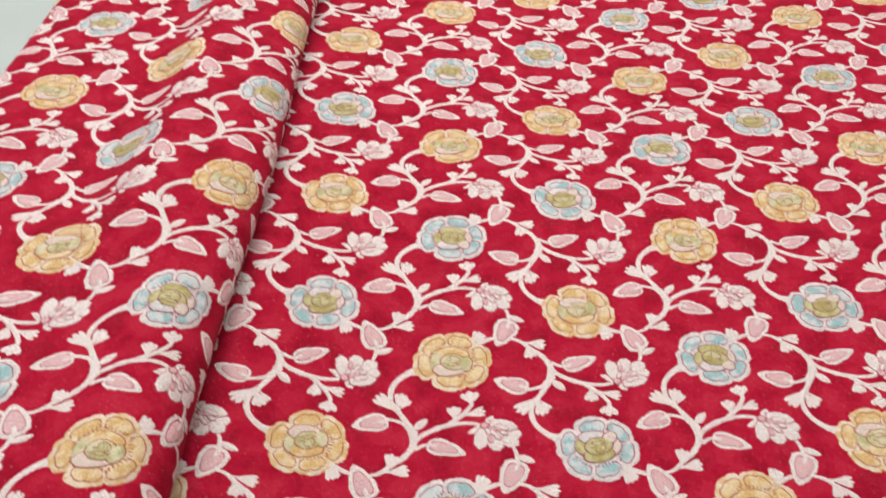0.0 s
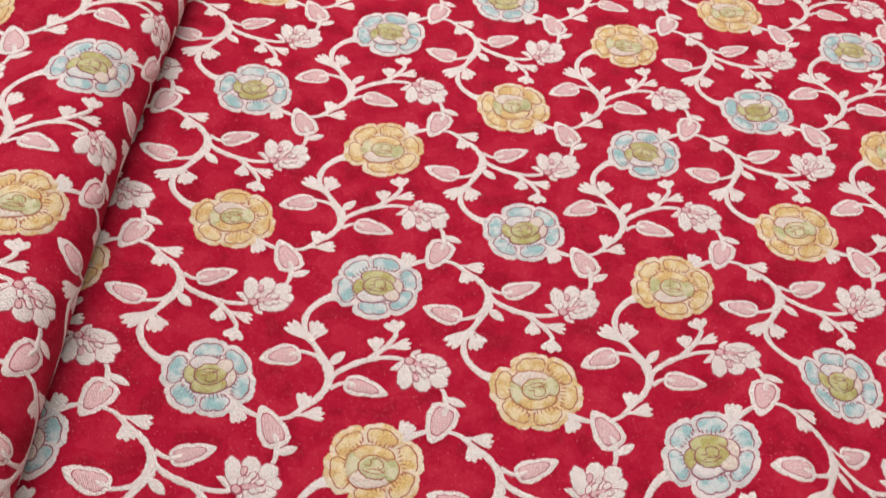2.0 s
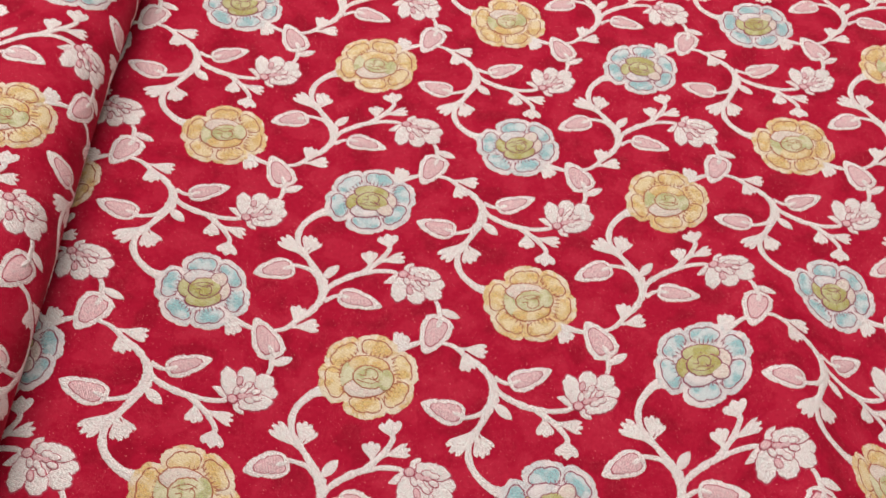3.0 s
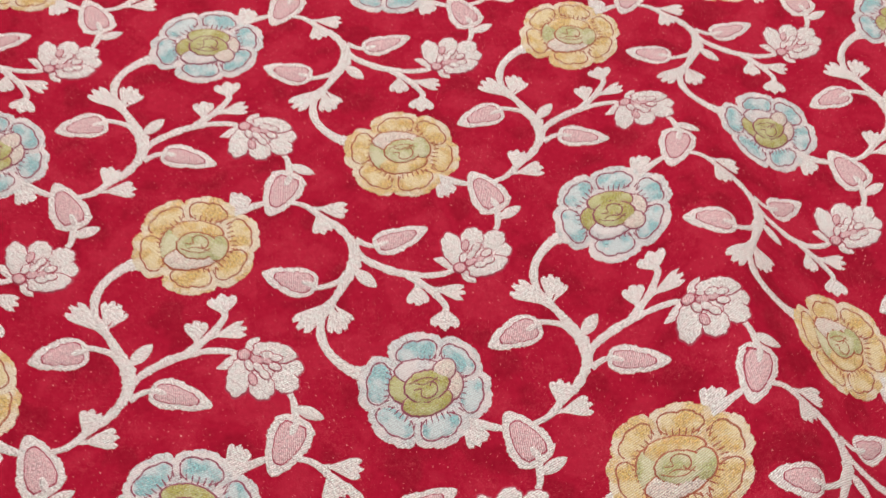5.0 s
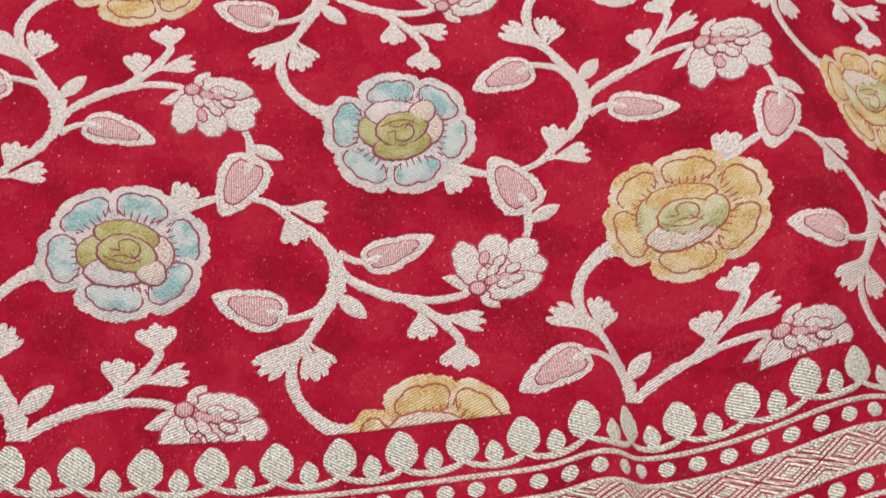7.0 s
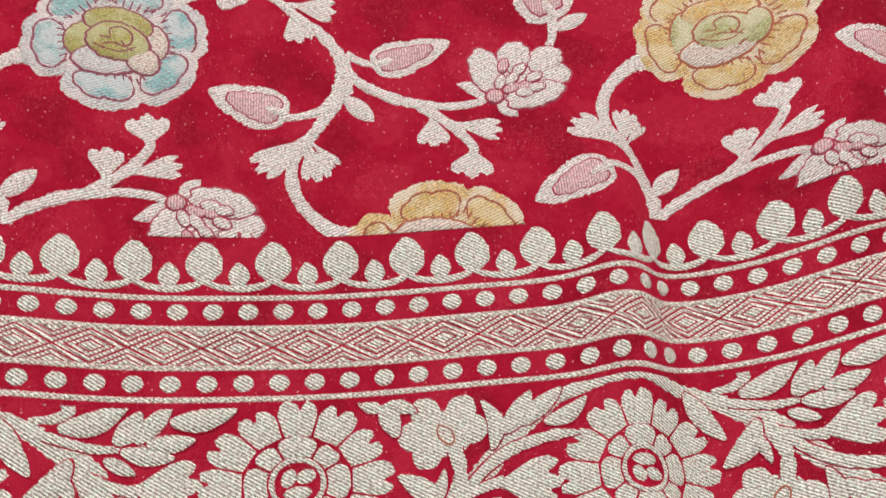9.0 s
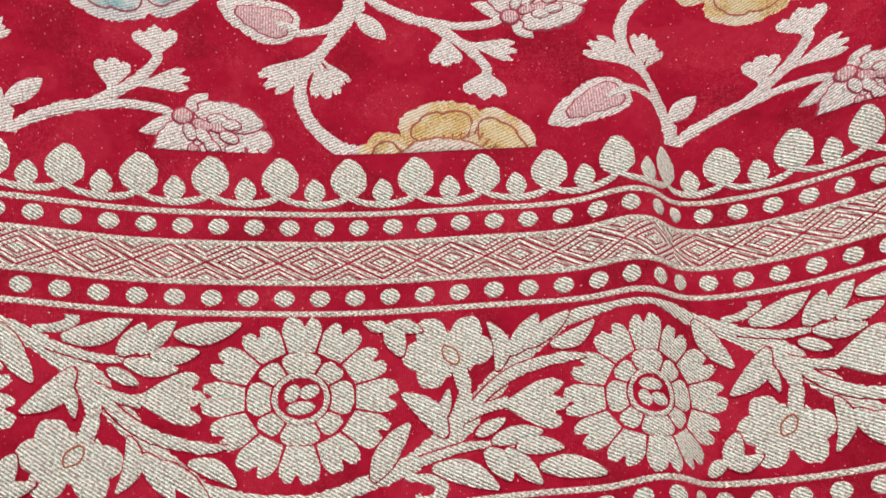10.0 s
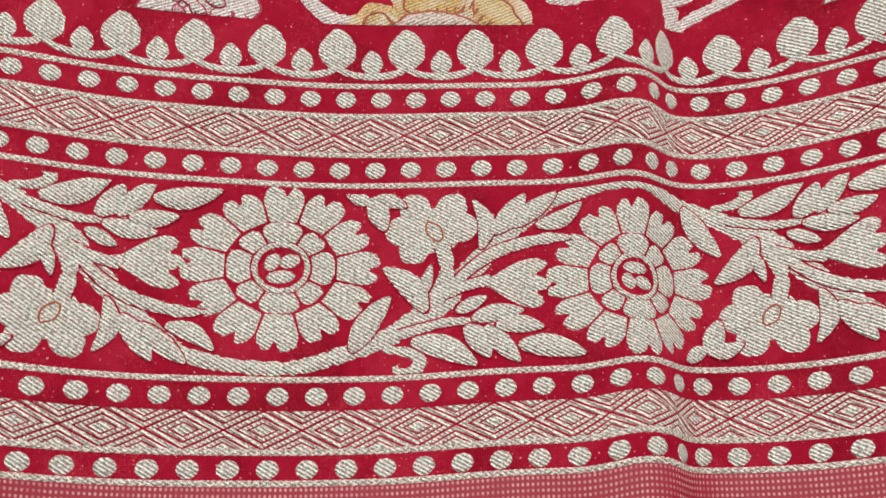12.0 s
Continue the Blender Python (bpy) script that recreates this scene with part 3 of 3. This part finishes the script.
BLOSSOM, BLOSSOM_LINES, CALYX, FOOT = blossom_shape()
STEMS = stems()
RIMMED = [  # base, tip, breadth, bend of the leaves with a pink field
    ((-0.128, 0.506), (0.062, 0.568), 0.100, 0.02), ((-0.318, 0.372), (-0.498, 0.430), 0.114, -0.03),
]
SPRIGS = [  # base, tip, spread, lobes
    ((-0.330, 0.672), (-0.204, 0.655), 40, 3), ((-0.314, 0.664), (-0.289, 0.562), 50, 3),
    ((0.006, 0.372), (0.004, 0.276), 62, 3), ((0.036, 0.342), (0.164, 0.310), 34, 3), ((0.092, 0.276), (0.080, 0.186), 84, 3),
    ((-0.268, 0.322), (-0.392, 0.220), 36, 3), ((-0.280, 0.314), (-0.256, 0.196), 42, 3), ((-0.276, 0.308), (-0.212, 0.234), 26, 2),
    ((-0.582, 0.656), (-0.556, 0.742), 56, 2), ((0.096, -0.126), (0.148, -0.200), 54, 3),
]
LEAFLETS = [((-0.196, 0.424), (-0.126, 0.354), 0.046), ((-0.402, 0.856), (-0.313, 0.814), 0.042), ((0.150, 0.420), (0.068, 0.446), 0.032), ((0.150, 0.404), (0.200, 0.358), 0.034)]
SHAPES_RIMMED = []
for k, (b, t, wd, bend) in enumerate(RIMMED):
    b, t = np.array(b), np.array(t)
    rim = Shape().grid(leaf(b, t, wd, 30, H1, 0.40, bend, seed=k, drop=True), SILVER_BODY)
    d = (t - b) / np.linalg.norm(t - b)
    fld = Shape().grid(leaf(b + d * 0.010, t - d * 0.034, wd - 0.029, 16, H2 - 0.0003, 0.42, bend, seed=k + 9, drop=True), STITCH_PINK)
    fld.grid(leaf(b + d * 0.014, t - d * 0.040, wd - 0.036, 16, H2, 0.42, bend, seed=k + 9, drop=True), PINK)
    fld.grid(leaf(b - d * 0.004, b + d * 0.062, 0.022, 8, H3, 0.5, bend), SILVER_BODY)
    SHAPES_RIMMED.append((rim, fld))
BUD = Shape().grid(leaf((-0.388, 0.826), (-0.474, 0.648), 0.142, 32, H1, 0.40, 0.0, seed=3, drop=True), SILVER_BODY)
BUD_FIELD = Shape().grid(leaf((-0.394, 0.812), (-0.460, 0.674), 0.104, 16, H2 - 0.0003, 0.42, drop=True), STITCH_PINK).grid(leaf((-0.396, 0.806), (-0.458, 0.680), 0.096, 16, H2, 0.42, drop=True), PINK).grid(leaf((-0.388, 0.822), (-0.418, 0.762), 0.026, 8, H3, 0.5), SILVER_BODY)
SHAPES_SPRIG = [Shape().grid(fan(b, t, sp, lb, 26, seed=k), SILVER_BODY) for k, (b, t, sp, lb) in enumerate(SPRIGS)]
SHAPES_LEAFLET = [Shape().grid(leaf(b, t, w, 10, H1, 0.5, seed=k), SILVER_BODY) for k, (b, t, w) in enumerate(LEAFLETS)]
LINK = Shape().grid(strip([(0.108, -0.122), (0.160, -0.142), (0.215, -0.155)], [0.016, 0.017, 0.018], 8, seed=9), SILVER_BODY)


def vine(surf, place, window, blue):
    """One repeat of the vine: stem, sprigs, leaves, bud, blossom and the rose that ends it."""
    stem = STEMS.build("vine_stem", surf, saree, place, window)
    LINK.build("vine_stem", surf, saree, place, window)
    for s in SHAPES_SPRIG:
        s.build("sprig", surf, stem or saree, place, window)
    for s in SHAPES_LEAFLET:
        s.build("leaflet", surf, stem or saree, place, window)
    for rim, fld in SHAPES_RIMMED + [(BUD, BUD_FIELD)]:
        ob = rim.build("bud" if rim is BUD else "leaf", surf, saree, place, window)
        if ob:
            fld.build("pink_field", surf, ob, place, window)
    ob = BLOSSOM.build("blossom", surf, saree, place, window)
    if ob:
        BLOSSOM_LINES.build("blossom_heart", surf, ob, place, window)
        CALYX.build("calyx", surf, ob, place, window)
    rose(blue, surf, place, window)


def vines(surf, window, inside):
    for i in range(-4, 5):
        for j in range(-2, 10):
            for kind in (1, 2):
                ox, oy, up = (1.018 + P * i, 0.828 + Q * j, 1) if kind == 1 else (0.311 + P * i, 0.482 + Q * j, -1)
                if inside(ox, oy):
                    vine(surf, (ox, oy, up), window, (i + j) % 2 == 0)


vines(lower, (LOW[0], LOW[1], 0.0, LOW[3]), lambda x, y: -1.9 < x < 5.2 and -0.8 < y < 8.4)
vines(upper, (TOP[0], TOP[1], 0.0, TOP[3]), lambda x, y: -3.4 < x < 0.4 and -0.8 < y < 8.4)

# ---- the border ----
B0, B1 = -1.4, 4.4
columns = range(int(B0 / PITCH), int(B1 / PITCH))


def border_part(name, shape, at=None, parent=saree, window=None):
    return shape.build(name, lower, parent, at, window)


drop = Shape().grid(oval((0, 0), 0.039, 0.0385, math.pi / 2, 36, 0.26), BORDER, True)
small_drop = Shape().grid(oval((0, 0), 0.023, 0.022, math.pi / 2, 28, 0.32), BORDER, True)
dot = Shape().grid(oval((0, 0), 0.0205, 0.0168, 0, 18, seed=4), BORDER, True)
scallop = Shape().grid(strip([(-0.0697, 0.014), (-0.045, 0.002), (0, -0.004), (0.045, 0.002), (0.0697, 0.014)], [0.013, 0.015, 0.016, 0.015, 0.013], 16), BORDER)


def ring(r0, r1, half=0):
    """One rhombic band between two sizes of the diamond; half: the upper (1) or lower (-1) part alone."""
    a, b = 0.0697, 0.034
    t = np.linspace(0, 4, 17)[:-1] if not half else np.linspace(0, 2, 9) + (0 if half > 0 else 2)
    corners = np.array([(1, 0), (0, 1), (-1, 0), (0, -1), (1, 0)], float)
    k = np.minimum(t.astype(int), 3)
    edge = (corners[k] + (corners[k + 1] - corners[k]) * (t - k)[:, None]) * (a, b)
    g = np.zeros((4, len(t), 3))
    for i, (q, h) in enumerate(((0, -0.3 if r0 else 1.0), (0.2, 1.0), (0.8, 1.0), (1, -0.3))):
        g[i, :, :2], g[i, :, 2] = edge * (r0 + (r1 - r0) * q), H1 * h
    return Shape().grid(g, BORDER, not half)


RINGS = {half: [ring(*r, half) for r in ((0.70, 0.95), (0.40, 0.62), (0.0, 0.34))] for half in (0, 1, -1)}


def diamond(name, at, half=0):
    outer, inner, core = RINGS[half]
    ob = border_part(name, outer, at)
    inner.build("inner_ring", lower, ob, at)
    core.build("core", lower, ob, at)


def cord(v, name="zari_cord", width=0.013):
    """A twisted cord: slanting stitches on a narrow ground."""
    s = Shape()
    n = 420
    u = np.linspace(B0, B1, n)
    g = np.zeros((n, 5, 3))
    g[:, :, 0] = u[:, None]
    g[:, :, 1] = v + 0.42 * width * -CROSS[None, :, 0]
    g[:, :, 2] = 0.0010 * CROSS[None, :, 1]
    s.grid(g[:, ::-1], BORDER_SOFT)
    for k in range(int((B1 - B0) / 0.0105)):
        x = B0 + k * 0.0105
        q = np.array([[(x, v - 0.6 * width, -0.0006), (x + 0.0075, v - 0.5 * width, -0.0006)], [(x - 0.0045, v, 0.0020), (x + 0.0032, v, 0.0020)], [(x - 0.009, v + 0.5 * width, -0.0006), (x - 0.0015, v + 0.6 * width, -0.0006)]])
        s.grid(q, BORDER)
    return tagged(border_part(name, s), "twisted silver cord of slanting stitches", kind="stuff")


BORDER_SOFT = CREAM
for v in (-0.132, -0.195, -0.275, -0.338, -0.716, -0.846, -0.900):
    cord(v)
U_DOT = 0.194
for k in columns:
    u = 0.525 + PITCH * k
    border_part("drop", drop, (u, -0.058, 1))
    border_part("small_drop", small_drop, (u + PITCH / 2, -0.085, 1))
    border_part("scallop", scallop, (u + PITCH / 2, -0.108, 1))
    for v, shift in ((-0.235, 0.068), (-0.807, 0.03)):
        diamond("diamond", (u + shift, v, 1))
        diamond("half_diamond", (u + shift + PITCH / 2, v + 0.034, 1), -1)
        diamond("half_diamond", (u + shift + PITCH / 2, v - 0.034, 1), 1)
for k in range(int(B0 / PITCH * 2), int(B1 / PITCH * 2)):
    for v, shift in ((-0.161, 0.002), (-0.307, -0.006), (-0.747, 0.035), (-0.876, 0.024)):
        border_part("dot", dot, (U_DOT + PITCH / 2 * k + shift, v, 1))


# scroll of flowers and leaves; every half repeat is turned upside down
def wedge(angle, r0, r1, spread, notch, h=H1, n=15, squash=0.88, seed=1):
    """A petal that widens outwards, with a rounded, notched end."""
    t = np.linspace(-1, 1, n)
    outer = r1 * (1 - 0.19 * np.abs(t) ** 5) * (1 - notch * np.exp(-((t - 0.12 * (seed % 3 - 1)) / 0.15) ** 2)) * ragged(n, 0.016, seed)
    inner = r0 * (1 + 0.03 * t**2)
    g = np.zeros((5, n, 3))
    for i, (q, k) in enumerate(((0, -0.3), (0.08, 0.9), (0.5, 1.0), (0.94, 0.9), (1, -0.3))):
        r = inner + (outer - inner) * q
        a = radians(angle) + radians(spread) / 2 * t * (0.94 + 0.06 * q)
        g[i, :, 0], g[i, :, 1], g[i, :, 2] = r * np.cos(a), squash * r * np.sin(a), h * k
    g[:, 0, 2] = g[:, -1, 2] = -0.3 * h
    return g


def marigold():
    outer = [Shape().grid(wedge(90 + 30 * k, 0.1035, 0.188 - 0.006 * (k % 3 == 1), 29.4, 0.12, seed=k, n=27, squash=0.855), BORDER) for k in range(12)]
    inner = []
    for k in range(8):
        big = k % 2 == 0
        inner.append(Shape().grid(wedge(90 + 45 * k, 0.0575, 0.1025 if big else 0.0995, 53.8 if big else 34.4, 0.0, n=15, squash=0.875, seed=k), BORDER))
    ground = Shape()
    th = np.linspace(0, 2 * math.pi, 33)
    ground.grid(strip(np.stack([0.0495 * np.cos(th), 0.0455 * np.sin(th)], -1), [0.011, 0.011], 48, H1), BORDER)
    eye = Shape()
    for x, y, a, b, t in ((-0.017, 0.010, 0.019, 0.014, 1.0), (0.016, 0.013, 0.020, 0.014, 0.3), (0.000, -0.018, 0.029, 0.013, 0.1)):
        eye.grid(oval((x, y), a, b, t, 16, h=H1), BORDER, True)
    return ground, outer, inner, eye


BAND = (B0, B1, -0.709, -0.355)
GROUND, OUTER, INNER, EYE_ = marigold()
FLOWER = (0.711, -0.504)
STEM = Shape()
STEM.grid(strip([(0.51, -0.660), (0.570, -0.680), (0.630, -0.691), (0.711, -0.696), (0.772, -0.688), (0.834, -0.669), (0.897, -0.648), (0.951, -0.620), (1.005, -0.582), (1.061, -0.528), (1.107, -0.480), (1.165, -0.428), (1.222, -0.386)], [0.030, 0.030, 0.026, 0.026, 0.028, 0.030, 0.036, 0.044, 0.052, 0.048, 0.038, 0.032, 0.029], 100), BORDER)
BRANCHES = [
    ([(1.004, -0.572), (1.024, -0.532), (1.026, -0.500), (1.018, -0.465)], [0.036, 0.032, 0.028, 0.034]),
    ([(1.030, -0.552), (1.084, -0.504), (1.140, -0.474), (1.218, -0.456), (1.268, -0.456)], [0.022, 0.026, 0.027, 0.024, 0.008]),
    ([(0.935, -0.636), (0.985, -0.624), (1.035, -0.616), (1.130, -0.621)], [0.022, 0.020, 0.018, 0.014]),
    ([(1.020, -0.562), (1.071, -0.545), (1.110, -0.538)], [0.022, 0.022, 0.026]),
]
LEAVES = [  # base, tip, breadth, bend
    ((0.845, -0.668), (0.921, -0.558), 0.044, -0.04), ((1.092, -0.478), (1.076, -0.370), 0.034, 0.18), ((1.116, -0.446), (1.180, -0.360), 0.040, 0.02),
    ((1.146, -0.432), (1.242, -0.359), 0.036, 0.0), ((1.196, -0.430), (1.290, -0.384), 0.034, 0.10), ((1.042, -0.598), (1.104, -0.570), 0.026, 0.0), ((0.955, -0.648), (1.086, -0.703), 0.044, -0.08),
    ((1.070, -0.614), (1.175, -0.601), 0.034, -0.04), ((1.060, -0.624), (1.108, -0.691), 0.042, -0.06), ((1.096, -0.627), (1.165, -0.702), 0.036, 0.0),
    ((1.116, -0.629), (1.212, -0.636), 0.034, -0.05), ((1.156, -0.668), (1.288, -0.692), 0.042, -0.06), ((0.990, -0.596), (0.901, -0.502), 0.044, 0.10),
    ((0.956, -0.575), (0.997, -0.499), 0.026, 0.10), ((0.878, -0.376), (0.826, -0.348), 0.028, 0.0), ((0.876, -0.370), (0.950, -0.384), 0.030, -0.10), ((0.880, -0.360), (0.908, -0.432), 0.042, 0.0),
]
FANS = [((1.072, -0.542), (1.226, -0.548), 52, 3)]
CURL = Shape().grid(strip([(0.907, -0.662), (0.950, -0.668), (0.976, -0.684), (0.964, -0.706), (0.936, -0.706), (0.930, -0.694)], [0.012, 0.022, 0.028, 0.024, 0.016, 0.010], 18), BORDER)
LITTLE = Shape().grid(oval((1.000, -0.432), 0.060, 0.048, 0, 24), BORDER, True)
for k, (x, y) in enumerate(((0.966, -0.390), (1.034, -0.390), (1.054, -0.428), (0.966, -0.466), (0.942, -0.432))):
    LITTLE.grid(oval((x, y), 0.036, 0.031, math.atan2(y + 0.432, x - 1.0), 24, h=H1 + 0.0001 * k, bite=0.09, bites=5, seed=k), BORDER, True)
LITTLE_EYE = Shape().grid(strip([(0.990, -0.414), (1.012, -0.424), (1.019, -0.446), (1.008, -0.454), (0.990, -0.440), (0.986, -0.424), (0.990, -0.414)], [0.0035, 0.0045, 0.0035], 24, H2 + 0.0006, 1), STITCH_BROWN)
SHAPES_BRANCH = [Shape().grid(strip(p, [x + 0.006 for x in w], 28, H1 + 0.0002 + 0.0001 * k, seed=k, rough=0.03), RED_LINE).grid(strip(p, w, 28, H1 + 0.0006 + 0.0001 * k, seed=k), BORDER) for k, (p, w) in enumerate(BRANCHES)]
SHAPES_LEAF = []
for k, (b, t, w, bend) in enumerate(LEAVES):
    lift = H1 + 0.0006 + 0.00012 * k
    d = (np.array(t) - np.array(b)) / math.dist(b, t) * 0.003
    SHAPES_LEAF.append(Shape().grid(leaf(b - d, t + d, w * 1.12 + 0.006, 22, lift, 0.45, bend, seed=k), RED_LINE).grid(leaf(b, t, w * 1.12, 26, lift + 0.0005, 0.45, bend, seed=k), BORDER))
SHAPES_FAN = [Shape().grid(fan(b, t, sp, lb, 26, h=H1 + 0.0016, notch=0.24, seed=k), BORDER) for k, (b, t, sp, lb) in enumerate(FANS)]
for k in range(-3, 6):
    up = 1 if k % 2 == 0 else -1
    place = (HALF * k, 0.0 if up > 0 else -1.050, up)
    ob = border_part("marigold", GROUND, (FLOWER[0] + HALF * k, FLOWER[1] if up > 0 else -1.050 - FLOWER[1], up))
    here = (FLOWER[0] + HALF * k, FLOWER[1] if up > 0 else -1.050 - FLOWER[1], up)
    for s in OUTER:
        s.build("petal", lower, ob, here)
    for s in INNER:
        s.build("inner_petal", lower, ob, here)
    EYE_.build("flower_eye", lower, ob, here)
    border_part("scroll_stem", STEM, place, window=BAND)
    for s in SHAPES_BRANCH:
        border_part("branch", s, place, window=BAND)
    for s in SHAPES_LEAF:
        border_part("scroll_leaf", s, place, window=BAND)
    for s in SHAPES_FAN:
        border_part("tulip", s, place, window=BAND)
    border_part("tendril", CURL, place, window=BAND)
    ob = border_part("little_flower", LITTLE, place, window=BAND)
    if ob:
        LITTLE_EYE.build("flower_eye", lower, ob, place)
